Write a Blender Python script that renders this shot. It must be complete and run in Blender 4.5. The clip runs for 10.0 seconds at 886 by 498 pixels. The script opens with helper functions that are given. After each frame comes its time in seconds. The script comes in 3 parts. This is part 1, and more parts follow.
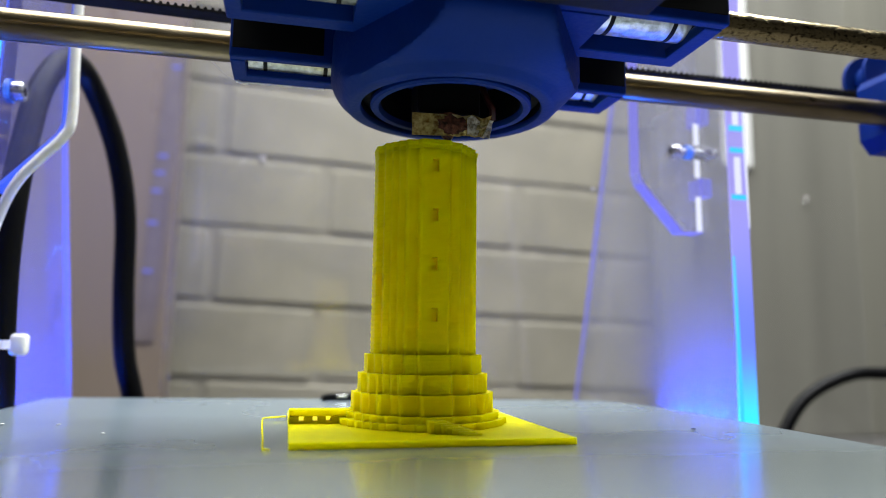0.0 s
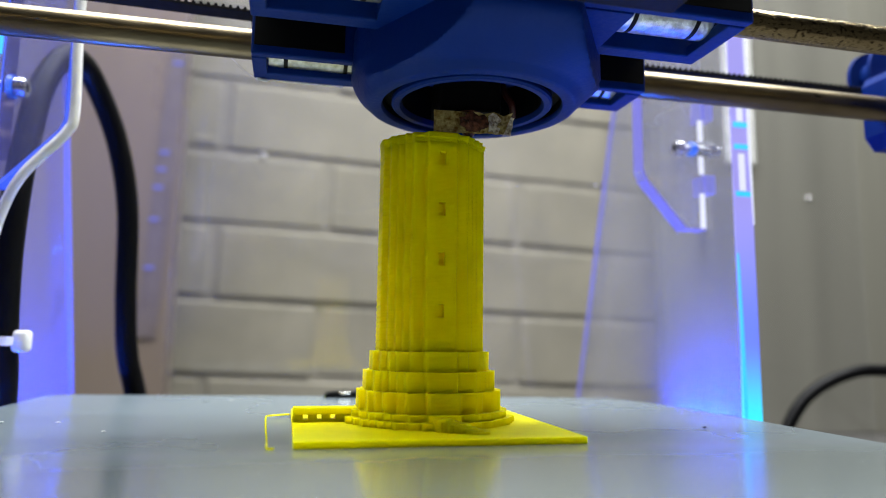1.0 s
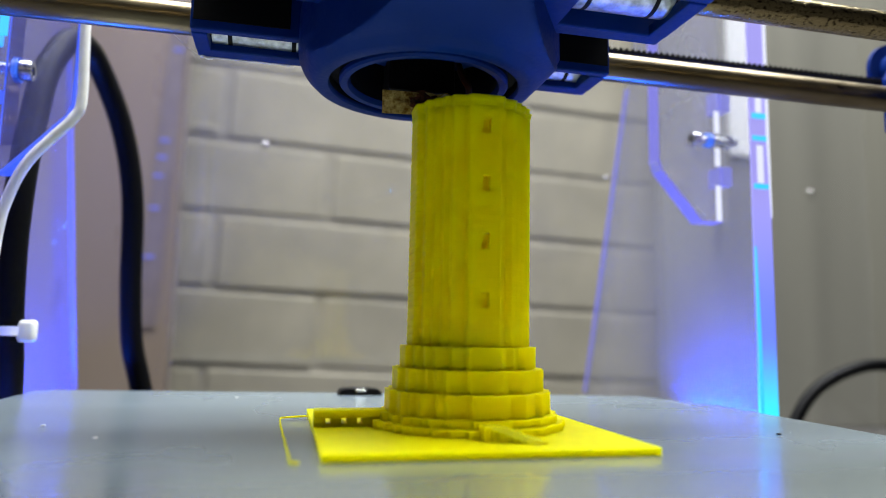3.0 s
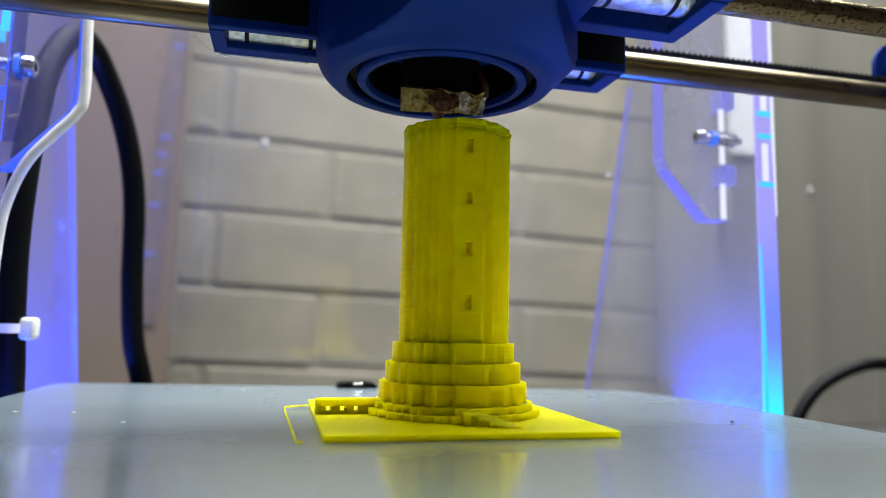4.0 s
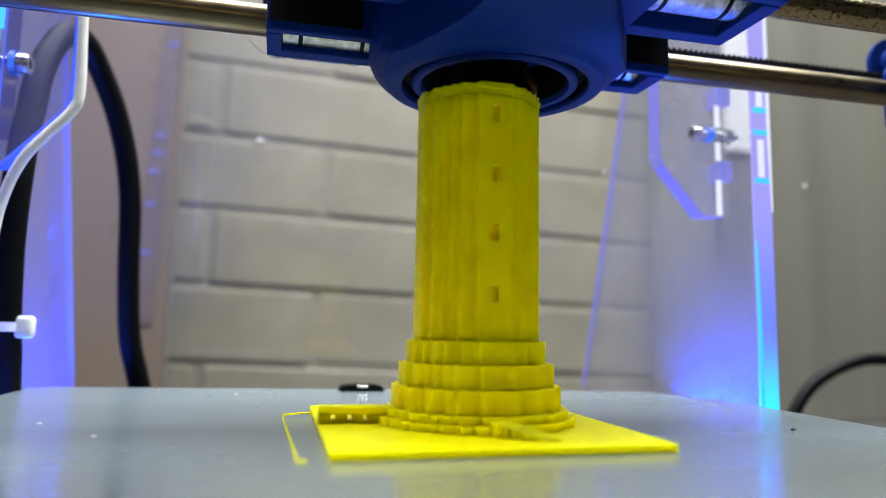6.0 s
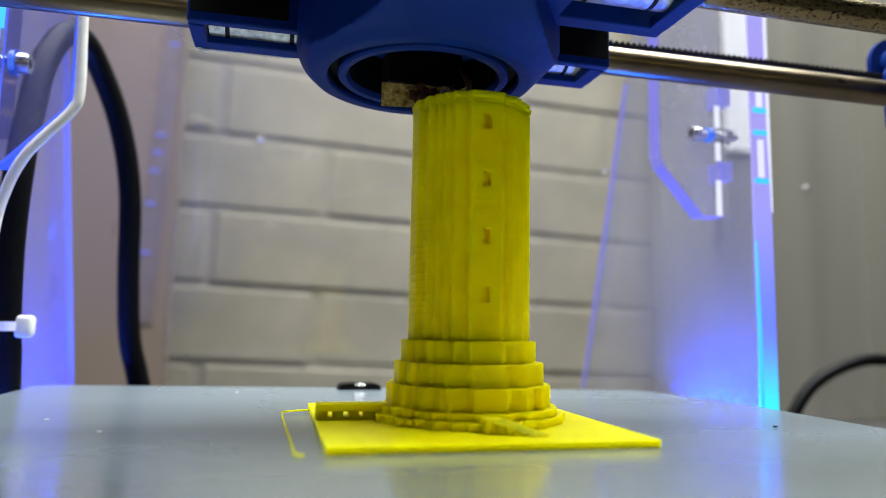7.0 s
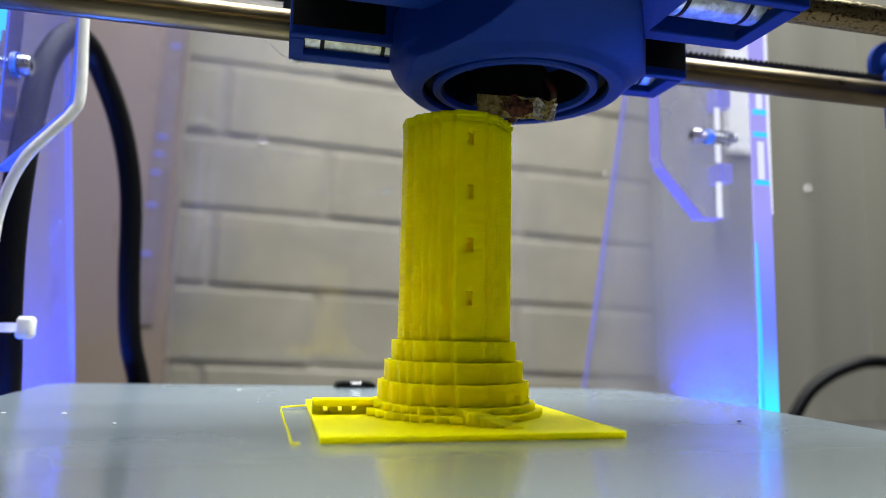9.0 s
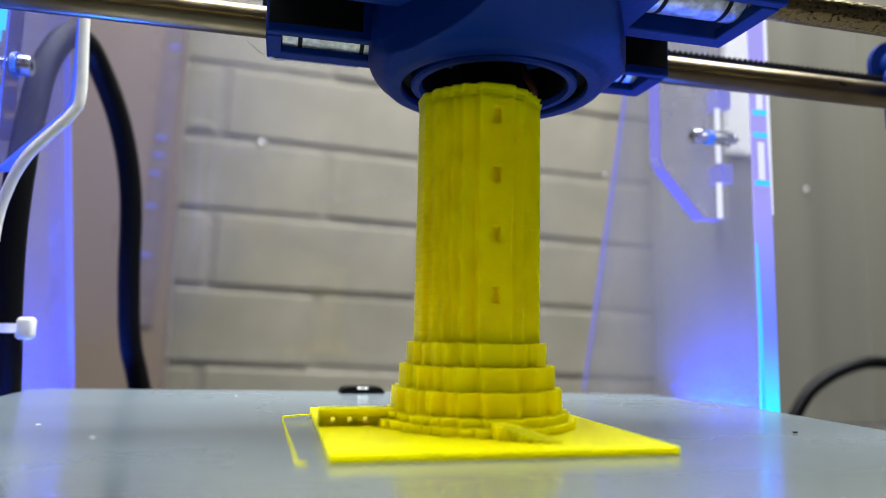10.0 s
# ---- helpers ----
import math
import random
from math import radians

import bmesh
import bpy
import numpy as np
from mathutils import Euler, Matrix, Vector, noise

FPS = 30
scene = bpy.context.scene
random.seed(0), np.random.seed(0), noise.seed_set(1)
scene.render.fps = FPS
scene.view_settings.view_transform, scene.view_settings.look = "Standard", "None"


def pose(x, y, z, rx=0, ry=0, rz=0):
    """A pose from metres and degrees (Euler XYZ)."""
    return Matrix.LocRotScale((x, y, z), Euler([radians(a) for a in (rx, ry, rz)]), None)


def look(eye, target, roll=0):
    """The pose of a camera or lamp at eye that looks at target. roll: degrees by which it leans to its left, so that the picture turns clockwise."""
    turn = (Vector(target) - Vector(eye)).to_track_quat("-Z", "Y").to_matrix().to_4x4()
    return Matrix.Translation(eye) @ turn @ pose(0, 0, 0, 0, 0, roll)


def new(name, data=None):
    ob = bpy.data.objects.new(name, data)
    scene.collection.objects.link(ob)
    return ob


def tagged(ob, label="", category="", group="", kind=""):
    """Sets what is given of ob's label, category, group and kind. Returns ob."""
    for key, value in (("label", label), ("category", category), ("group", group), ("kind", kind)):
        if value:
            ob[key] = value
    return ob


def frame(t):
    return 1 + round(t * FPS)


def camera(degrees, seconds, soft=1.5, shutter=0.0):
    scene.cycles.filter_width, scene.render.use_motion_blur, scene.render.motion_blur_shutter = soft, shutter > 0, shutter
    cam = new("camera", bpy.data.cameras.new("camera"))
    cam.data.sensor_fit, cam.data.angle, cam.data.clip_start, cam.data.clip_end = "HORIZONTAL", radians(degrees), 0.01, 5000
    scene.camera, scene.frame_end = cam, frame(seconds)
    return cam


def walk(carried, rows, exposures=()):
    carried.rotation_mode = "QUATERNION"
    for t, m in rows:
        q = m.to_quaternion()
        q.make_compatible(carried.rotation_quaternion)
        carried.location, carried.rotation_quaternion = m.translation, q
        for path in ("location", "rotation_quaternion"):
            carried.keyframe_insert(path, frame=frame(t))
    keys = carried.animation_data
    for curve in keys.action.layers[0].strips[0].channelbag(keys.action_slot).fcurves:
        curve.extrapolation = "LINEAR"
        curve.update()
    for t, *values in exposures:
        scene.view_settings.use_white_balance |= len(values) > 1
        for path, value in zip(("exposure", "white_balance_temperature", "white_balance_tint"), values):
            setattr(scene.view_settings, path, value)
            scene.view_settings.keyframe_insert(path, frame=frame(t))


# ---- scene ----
MM = 0.001


def view(x, y, z, yaw, pitch, roll):
    """The camera's pose from millimetres and degrees."""
    return pose(x * MM, y * MM, z * MM, 90 + pitch, 0, yaw) @ pose(0, 0, 0, 0, 0, roll)


cam = camera(65.71, 10.0, soft=0.55)
cam.data.dof.use_dof = True
cam.data.dof.focus_distance = 0.165
cam.data.dof.aperture_fstop = 9.0
walk(cam, [
    (0.0, view(-34.63, -163.39, 21.16, -12.66, 7.87, 0.73)),
    (0.5, view(-35.12, -162.90, 21.20, -12.64, 7.73, 0.74)),
    (1.0, view(-35.34, -162.61, 21.15, -12.60, 7.61, 0.78)),
    (1.5, view(-35.57, -162.66, 21.08, -12.64, 7.51, 0.75)),
    (2.0, view(-36.47, -162.08, 20.93, -12.58, 7.39, 0.92)),
    (2.5, view(-37.25, -160.21, 21.02, -12.67, 7.20, 1.02)),
    (2.7, view(-38.98, -158.43, 21.51, -12.92, 7.03, 1.04)),
    (3.8, view(-41.93, -156.49, 21.50, -13.17, 6.76, 1.20)),
    (4.0, view(-42.37, -156.00, 21.53, -13.23, 6.71, 1.22)),
    (4.5, view(-42.23, -155.81, 21.54, -13.23, 6.64, 1.16)),
    (5.0, view(-41.80, -156.02, 21.21, -13.27, 6.61, 1.08)),
    (5.5, view(-42.06, -155.96, 21.10, -13.40, 6.57, 1.01)),
    (5.7, view(-42.50, -155.91, 21.01, -13.51, 6.59, 0.96)),
    (6.8, view(-42.39, -156.29, 21.09, -13.52, 6.55, 1.05)),
    (7.0, view(-42.18, -156.08, 21.10, -13.48, 6.56, 1.06)),
    (7.5, view(-41.72, -156.47, 21.27, -13.39, 6.54, 1.12)),
    (8.0, view(-41.66, -156.29, 21.19, -13.35, 6.61, 1.12)),
    (8.5, view(-41.60, -156.19, 21.10, -13.35, 6.67, 1.14)),
    (9.0, view(-41.70, -156.37, 21.09, -13.34, 6.69, 1.11)),
    (9.5, view(-42.26, -156.03, 20.97, -13.46, 6.75, 1.09)),
    (10.0, view(-42.33, -156.04, 20.83, -13.46, 6.80, 1.09)),
], exposures=[(0.0, 0.0), (10.0, 0.0)])

# bed travel (y) and head travel (x), in millimetres
BED_ROWS = [(0.0, 0.0), (0.5, 1.58), (1.0, -2.74), (1.5, -10.82), (2.0, -20.89), (2.5, -25.11), (2.7, -23.6),
            (3.0, -20.9), (3.4, -12.4), (3.8, -4.45), (4.0, -1.75), (4.5, 0.17), (5.0, -5.41), (5.5, -15.58),
            (5.7, -19.37), (6.0, -23.9), (6.3, -25.5), (6.6, -24.2), (6.8, -21.84), (7.0, -18.66), (7.5, -8.02), (8.0, -0.55),
            (8.5, 0.06), (9.0, -6.28), (9.5, -17.13), (10.0, -24.45)]
HEAD_ROWS = [(0.0, 0.0), (0.1, -3.2), (0.2, -5.5), (0.3, -0.9), (0.4, -3.6), (0.5, -4.92), (0.6, -0.5), (0.7, -0.4),
             (0.8, 1.3), (1.0, 4.32), (1.5, 10.33), (2.0, 5.72), (2.5, -3.65), (2.7, -8.59), (3.0, -13.3), (3.4, -15.7),
             (3.8, -13.65), (4.0, -10.48), (4.5, -0.19), (5.0, 7.74), (5.5, 9.58), (5.7, 7.84), (6.0, 3.6), (6.3, -2.0),
             (6.6, -8.3), (6.8, -11.74), (7.0, -14.03), (7.5, -15.26), (8.0, -9.18), (8.5, 1.88), (9.0, 9.13), (9.5, 9.49),
             (10.0, 3.32)]

# ---- light ----
world = bpy.data.worlds.new("room_world")
scene.world = world
world.use_nodes = True
world.node_tree.nodes["Background"].inputs[0].default_value = (0.9, 0.95, 1.0, 1)
world.node_tree.nodes["Background"].inputs[1].default_value = 0.05


def area_lamp(name, x, y, z, sx, sy, watts, color, target):
    data = bpy.data.lights.new(name, "AREA")
    data.shape, data.size, data.size_y, data.energy, data.color = "RECTANGLE", sx, sy, watts, color
    ob = new(name, data)
    ob.matrix_world = look((x, y, z), target)
    return ob


# Unseen soft light overhead, placed by eye and without a fixture.
area_lamp("overhead_soft_light", 0.08, 0.09, 1.05, 1.4, 0.66, 63, (0.96, 0.985, 0.99), (0.08, 0.09, 0))


# ---- materials ----
def material(name, color, rough=0.5, metal=0.0, vary=0.12, scale=60.0, bump=0.0, bump_scale=400.0, second=None,
             stretch=(1, 1, 1), spec=0.5, coat=0.0):
    m = bpy.data.materials.new(name)
    m.use_nodes = True
    nt = m.node_tree
    b = nt.nodes["Principled BSDF"]
    b.inputs["Roughness"].default_value = rough
    b.inputs["Metallic"].default_value = metal
    b.inputs["Specular IOR Level"].default_value = spec
    b.inputs["Coat Weight"].default_value = coat
    b.inputs["Coat Roughness"].default_value = 0.08
    co = nt.nodes.new("ShaderNodeTexCoord")
    mp = nt.nodes.new("ShaderNodeMapping")
    mp.inputs["Scale"].default_value = stretch
    nt.links.new(co.outputs["Object"], mp.inputs["Vector"])
    n1 = nt.nodes.new("ShaderNodeTexNoise")
    n1.inputs["Scale"].default_value = scale
    n1.inputs["Detail"].default_value = 6
    nt.links.new(mp.outputs["Vector"], n1.inputs["Vector"])
    ramp = nt.nodes.new("ShaderNodeValToRGB")
    dark = second or tuple(c * (1 - vary * 2) for c in color)
    ramp.color_ramp.elements[0].position, ramp.color_ramp.elements[1].position = 0.32, 0.68
    ramp.color_ramp.elements[0].color = (*dark, 1)
    ramp.color_ramp.elements[1].color = (*color, 1)
    nt.links.new(n1.outputs["Fac"], ramp.inputs["Fac"])
    nt.links.new(ramp.outputs["Color"], b.inputs["Base Color"])
    n2 = nt.nodes.new("ShaderNodeTexNoise")
    n2.inputs["Scale"].default_value = bump_scale
    n2.inputs["Detail"].default_value = 4
    nt.links.new(mp.outputs["Vector"], n2.inputs["Vector"])
    rr = nt.nodes.new("ShaderNodeMapRange")
    rr.inputs["To Min"].default_value = max(0.0, rough - 0.1)
    rr.inputs["To Max"].default_value = min(1.0, rough + 0.12)
    nt.links.new(n2.outputs["Fac"], rr.inputs["Value"])
    nt.links.new(rr.outputs["Result"], b.inputs["Roughness"])
    if bump:
        bp = nt.nodes.new("ShaderNodeBump")
        bp.inputs["Strength"].default_value = bump
        bp.inputs["Distance"].default_value = 0.0004
        nt.links.new(n2.outputs["Fac"], bp.inputs["Height"])
        nt.links.new(bp.outputs["Normal"], b.inputs["Normal"])
    return m


def printed_plastic(name, color, rough, layer=0.3, strength=0.35, subsurface=0.0, spec=0.3):
    """Printed plastic: fine horizontal layer lines and slightly uneven colour."""
    m = material(name, color, rough, 0, 0.06, 120, 0.15, 900)
    nt = m.node_tree
    b = nt.nodes["Principled BSDF"]
    co = nt.nodes.new("ShaderNodeTexCoord")
    wv = nt.nodes.new("ShaderNodeTexWave")
    wv.bands_direction = "Z"
    wv.inputs["Scale"].default_value = 0.314 / (layer * MM)
    wv.inputs["Distortion"].default_value = 0.2
    wv.inputs["Detail Scale"].default_value = 40
    nt.links.new(co.outputs["Object"], wv.inputs["Vector"])
    bp = nt.nodes.new("ShaderNodeBump")
    bp.inputs["Strength"].default_value = strength
    bp.inputs["Distance"].default_value = 0.00008
    nt.links.new(wv.outputs["Fac"], bp.inputs["Height"])
    old = b.inputs["Normal"].links
    if old:
        nt.links.new(old[0].from_socket, bp.inputs["Normal"])
    nt.links.new(bp.outputs["Normal"], b.inputs["Normal"])
    b.inputs["Specular IOR Level"].default_value = spec
    if subsurface:
        b.inputs["Subsurface Weight"].default_value = subsurface
        b.inputs["Subsurface Radius"].default_value = (1.0, 0.9, 0.1)
        b.inputs["Subsurface Scale"].default_value = 0.006
    return m


def acrylic(name, tint, dust, dust_color, gloss=0.035):
    """Clear sheet with a little gloss and a film of dust that catches light."""
    m = bpy.data.materials.new(name)
    m.use_nodes = True
    nt = m.node_tree
    nt.nodes.remove(nt.nodes["Principled BSDF"])
    out = nt.nodes["Material Output"]
    tr = nt.nodes.new("ShaderNodeBsdfTransparent")
    tr.inputs["Color"].default_value = (*tint, 1)
    df = nt.nodes.new("ShaderNodeBsdfDiffuse")
    df.inputs["Color"].default_value = (*dust_color, 1)
    gl = nt.nodes.new("ShaderNodeBsdfGlossy")
    gl.inputs["Roughness"].default_value = 0.06
    gl.inputs["Color"].default_value = (1, 1, 1, 1)
    no = nt.nodes.new("ShaderNodeTexNoise")
    no.inputs["Scale"].default_value = 25
    no.inputs["Detail"].default_value = 8
    mr = nt.nodes.new("ShaderNodeMapRange")
    mr.inputs["To Min"].default_value = dust * 0.6
    mr.inputs["To Max"].default_value = dust * 1.4
    co = nt.nodes.new("ShaderNodeTexCoord")
    nt.links.new(co.outputs["Object"], no.inputs["Vector"])
    nt.links.new(no.outputs["Fac"], mr.inputs["Value"])
    m1 = nt.nodes.new("ShaderNodeMixShader")
    m2 = nt.nodes.new("ShaderNodeMixShader")
    nt.links.new(mr.outputs["Result"], m1.inputs[0])
    nt.links.new(tr.outputs[0], m1.inputs[1])
    nt.links.new(df.outputs[0], m1.inputs[2])
    m2.inputs[0].default_value = gloss
    nt.links.new(m1.outputs[0], m2.inputs[1])
    nt.links.new(gl.outputs[0], m2.inputs[2])
    nt.links.new(m2.outputs[0], out.inputs[0])
    return m


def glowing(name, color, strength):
    """A light source, or a sheet edge whose light from the strips is painted as emission."""
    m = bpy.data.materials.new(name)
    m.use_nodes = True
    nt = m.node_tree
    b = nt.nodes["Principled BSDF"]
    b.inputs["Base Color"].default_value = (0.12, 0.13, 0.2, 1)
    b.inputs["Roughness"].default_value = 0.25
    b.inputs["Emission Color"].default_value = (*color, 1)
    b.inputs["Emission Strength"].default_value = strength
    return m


def painted_edge_glow(name, low, high, z_low, z_high, s_low, s_high):
    """The end face of a clear sheet: emission paints the foot strip's light, strongest near the strip."""
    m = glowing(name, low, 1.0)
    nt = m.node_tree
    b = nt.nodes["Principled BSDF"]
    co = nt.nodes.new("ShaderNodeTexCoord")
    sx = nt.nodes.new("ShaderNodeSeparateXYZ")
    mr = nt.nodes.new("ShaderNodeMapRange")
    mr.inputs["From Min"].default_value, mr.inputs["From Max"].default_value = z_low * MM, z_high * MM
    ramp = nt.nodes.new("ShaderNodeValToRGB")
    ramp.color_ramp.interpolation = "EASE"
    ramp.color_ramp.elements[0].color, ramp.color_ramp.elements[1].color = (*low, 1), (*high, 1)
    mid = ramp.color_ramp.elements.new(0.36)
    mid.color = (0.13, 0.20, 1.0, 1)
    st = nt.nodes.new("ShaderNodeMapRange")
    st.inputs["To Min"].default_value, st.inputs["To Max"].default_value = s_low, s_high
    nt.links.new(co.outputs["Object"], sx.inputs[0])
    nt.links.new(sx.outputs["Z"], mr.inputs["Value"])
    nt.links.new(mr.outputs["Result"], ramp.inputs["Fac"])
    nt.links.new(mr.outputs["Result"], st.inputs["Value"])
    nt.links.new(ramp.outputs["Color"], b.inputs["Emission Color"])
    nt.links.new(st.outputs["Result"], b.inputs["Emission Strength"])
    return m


def bed_glass():
    """Mirror-like glass; dried glue dulls it from the middle of the bed backwards, with a soft uneven edge."""
    m = material("frosted_mirror_glass", (0.128, 0.160, 0.182), 0.27, 0, 0.04, 22, 0.0, 7, (0.120, 0.152, 0.170), (1, 1, 1), 0.8)
    nt = m.node_tree
    film = nt.nodes["Principled BSDF"]
    glass = nt.nodes.new("ShaderNodeBsdfPrincipled")
    glass.inputs["Base Color"].default_value = (0.60, 0.70, 0.70, 1)
    glass.inputs["Metallic"].default_value = 0.93
    glass.inputs["Roughness"].default_value = 0.17
    co = nt.nodes.new("ShaderNodeTexCoord")
    xyz = nt.nodes.new("ShaderNodeSeparateXYZ")
    nt.links.new(co.outputs["Object"], xyz.inputs[0])
    no = nt.nodes.new("ShaderNodeTexNoise")
    no.inputs["Scale"].default_value = 30
    nt.links.new(co.outputs["Object"], no.inputs["Vector"])
    wob = nt.nodes.new("ShaderNodeMath")
    wob.operation = "MULTIPLY_ADD"
    wob.inputs[1].default_value = 0.016
    nt.links.new(no.outputs["Fac"], wob.inputs[0])
    nt.links.new(xyz.outputs["Y"], wob.inputs[2])
    edge = nt.nodes.new("ShaderNodeMapRange")
    edge.interpolation_type = "SMOOTHSTEP"
    edge.inputs["From Min"].default_value, edge.inputs["From Max"].default_value = -0.040, 0.004
    edge.inputs["To Min"].default_value, edge.inputs["To Max"].default_value = 0.22, 0.93
    nt.links.new(wob.outputs[0], edge.inputs["Value"])
    mix = nt.nodes.new("ShaderNodeMixShader")
    nt.links.new(edge.outputs["Result"], mix.inputs[0])
    nt.links.new(glass.outputs[0], mix.inputs[1])
    nt.links.new(film.outputs[0], mix.inputs[2])
    nt.links.new(mix.outputs[0], nt.nodes["Material Output"].inputs[0])
    return m


YELLOW = printed_plastic("yellow_printed_plastic", (0.975, 0.78, 0.0), 0.45, 0.31, 0.02, 1.0, 0.08)
BLUE = printed_plastic("blue_printed_plastic", (0.0011, 0.020, 0.160), 0.5, 0.25, 0.08, 0.0, 0.1)
STEEL = material("polished_steel_rod", (0.24, 0.19, 0.112), 0.31, 1.0, 0.1, 130, 0.15, 600, (0.12, 0.092, 0.055), (0.25, 1, 1))
GREASY = material("greasy_steel_rod", (0.34, 0.27, 0.14), 0.22, 1.0, 0.3, 1500, 1.0, 420, (0.05, 0.036, 0.018), (0.6, 1, 1))
for node in GREASY.node_tree.nodes:
    if node.type == "VALTORGB":
        node.color_ramp.elements[0].position, node.color_ramp.elements[1].position = 0.33, 0.47
BEARING = material("scuffed_bearing_steel", (0.55, 0.57, 0.60), 0.45, 1.0, 0.2, 420, 0.6, 900, (0.22, 0.23, 0.21))
ZINC = material("zinc_screw", (0.75, 0.76, 0.78), 0.25, 1.0, 0.1, 300)
RUBBER = material("black_rubber", (0.0018, 0.0018, 0.0024), 0.48, 0, 0.2, 200, 0.2, 600, None, (1, 1, 1), 0.1)
BELT = material("black_belt", (0.006, 0.006, 0.007), 0.7, 0, 0.2, 300, 0, 400, None, (1, 1, 1), 0.1)
BLACK = material("black_plastic", (0.0025, 0.0025, 0.003), 0.6, 0, 0.2, 200, 0, 400, None, (1, 1, 1), 0.12)
SOOT = material("burnt_plastic_residue", (0.16, 0.06, 0.035), 0.35, 0, 0.4, 700, 1.0, 900, (0.006, 0.004, 0.003), (1, 1, 1), 0.15)
TAPE = material("amber_heat_tape", (1.0, 0.85, 0.36), 0.2, 0.5, 0.4, 900, 1.0, 700, (0.30, 0.17, 0.035))
RED = material("red_wire", (0.06, 0.006, 0.004), 0.4, 0, 0.2, 300)
SCRAP = material("whitish_insulation", (0.92, 0.88, 0.76), 0.35, 0.1, 0.3, 900, 1.0, 900, (0.25, 0.18, 0.10))
WHITE = material("white_nylon", (0.86, 0.86, 0.84), 0.4, 0, 0.06, 200)
BEDGLASS = bed_glass()
CHROME = material("chrome", (0.9, 0.9, 0.9), 0.1, 1.0, 0.02, 100)
BRICK = material("painted_brick", (0.257, 0.236, 0.180), 0.62, 0, 0.12, 22, 0.9, 110)
JOINT_PAINT = material("painted_joint", (0.250, 0.230, 0.182), 0.7, 0, 0.1, 30, 0.4, 200)
MORTAR = material("mortar", (0.275, 0.253, 0.203), 0.9, 0, 0.15, 60, 0.5, 300)
BROWN = material("brown_laminate", (0.195, 0.155, 0.127), 0.3, 0, 0.09, 13, 0.0, 60, None, (1, 1, 0.2))
GREY = material("brushed_grey_panel", (0.188, 0.181, 0.148), 0.42, 0.1, 0.10, 40, 0.0, 60, None, (1, 1, 0.03))
# Unseen room surfaces and the table, darkened to cut bounce light.
PLASTER = material("plaster", (0.08, 0.078, 0.073), 0.9, 0, 0.05, 8, 0.2, 120)
TABLE = material("table_laminate", (0.05, 0.047, 0.044), 0.5, 0, 0.08, 20)
# Left sheet and bracket: dust tinted blue to paint the strips' glow.
ACRYLIC = acrylic("dusty_glow_tinted_acrylic", (0.93, 0.94, 0.98), 0.11, (0.40, 0.42, 0.86), 0.006)
# Extra pale dust paints the glare on the right bracket.
BRACKET_RIGHT = acrylic("glare_haze_bracket_acrylic", (0.92, 0.92, 0.94), 0.26, (0.82, 0.82, 0.86))
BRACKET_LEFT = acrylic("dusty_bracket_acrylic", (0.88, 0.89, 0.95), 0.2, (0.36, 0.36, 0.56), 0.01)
HAZY = acrylic("hazy_clear_acrylic", (0.90, 0.905, 0.93), 0.15, (0.60, 0.61, 0.70))
REAR_SHEET = acrylic("clear_rear_acrylic", (0.97, 0.97, 0.97), 0.025, (0.6, 0.6, 0.62))
# EDGE materials hold the clear sheets' glow as painted emission.
EDGE = painted_edge_glow("painted_glow_acrylic_edge", (0.02, 0.78, 1.0), (0.42, 0.38, 1.0), -8, 78, 1.35, 0.85)
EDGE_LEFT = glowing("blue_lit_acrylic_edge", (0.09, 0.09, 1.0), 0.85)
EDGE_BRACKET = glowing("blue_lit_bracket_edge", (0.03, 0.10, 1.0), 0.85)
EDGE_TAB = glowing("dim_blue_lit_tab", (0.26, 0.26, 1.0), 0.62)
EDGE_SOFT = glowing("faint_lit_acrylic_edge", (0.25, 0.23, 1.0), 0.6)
LED = glowing("blue_light_strip", (0.01, 0.10, 1.0), 340.0)
LED_RIGHT = glowing("bright_blue_light_strip", (0.004, 0.08, 1.0), 300.0)
# Tone for a painted violet reflection on the brown panel.
REFLECTION_TONE = material("violet_reflection_tone", (0.150, 0.124, 0.128), 0.4, 0, 0.1, 60)
REFLECTED_DOT = glowing("reflected_blue_dot", (0.10, 0.09, 0.9), 0.45)
SCRATCH = acrylic("scratched_acrylic", (0.98, 0.98, 0.985), 0.06, (0.85, 0.85, 0.9))
SPACER_GLOW = glowing("painted_blue_spacer_glow", (0.02, 0.16, 1.0), 0.75)
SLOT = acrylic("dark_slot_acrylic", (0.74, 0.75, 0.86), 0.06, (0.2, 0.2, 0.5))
GLARE_WHITE = glowing("painted_white_glare", (0.85, 0.88, 1.0), 0.95)
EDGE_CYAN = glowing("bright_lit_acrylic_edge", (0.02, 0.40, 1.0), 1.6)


# ---- mesh helpers (millimetres) ----
def part(name, bm, mat, parent=None, label="", smooth=False):
    me = bpy.data.meshes.new(name)
    bmesh.ops.recalc_face_normals(bm, faces=bm.faces)
    bmesh.ops.scale(bm, vec=(MM, MM, MM), verts=bm.verts)
    bm.to_mesh(me)
    bm.free()
    me.materials.append(mat)
    if smooth:
        for p in me.polygons:
            p.use_smooth = True
        me.set_sharp_from_angle(angle=radians(42))
    ob = new(name, me)
    if parent:
        ob.parent = parent
    if label:
        ob["label"] = label
    return ob


def thing(name, label, category, x=0, y=0, z=0, group="", kind=""):
    ob = new(name)
    ob.empty_display_size = 0.01
    ob.location = (x * MM, y * MM, z * MM)
    return tagged(ob, label, category, group, kind)


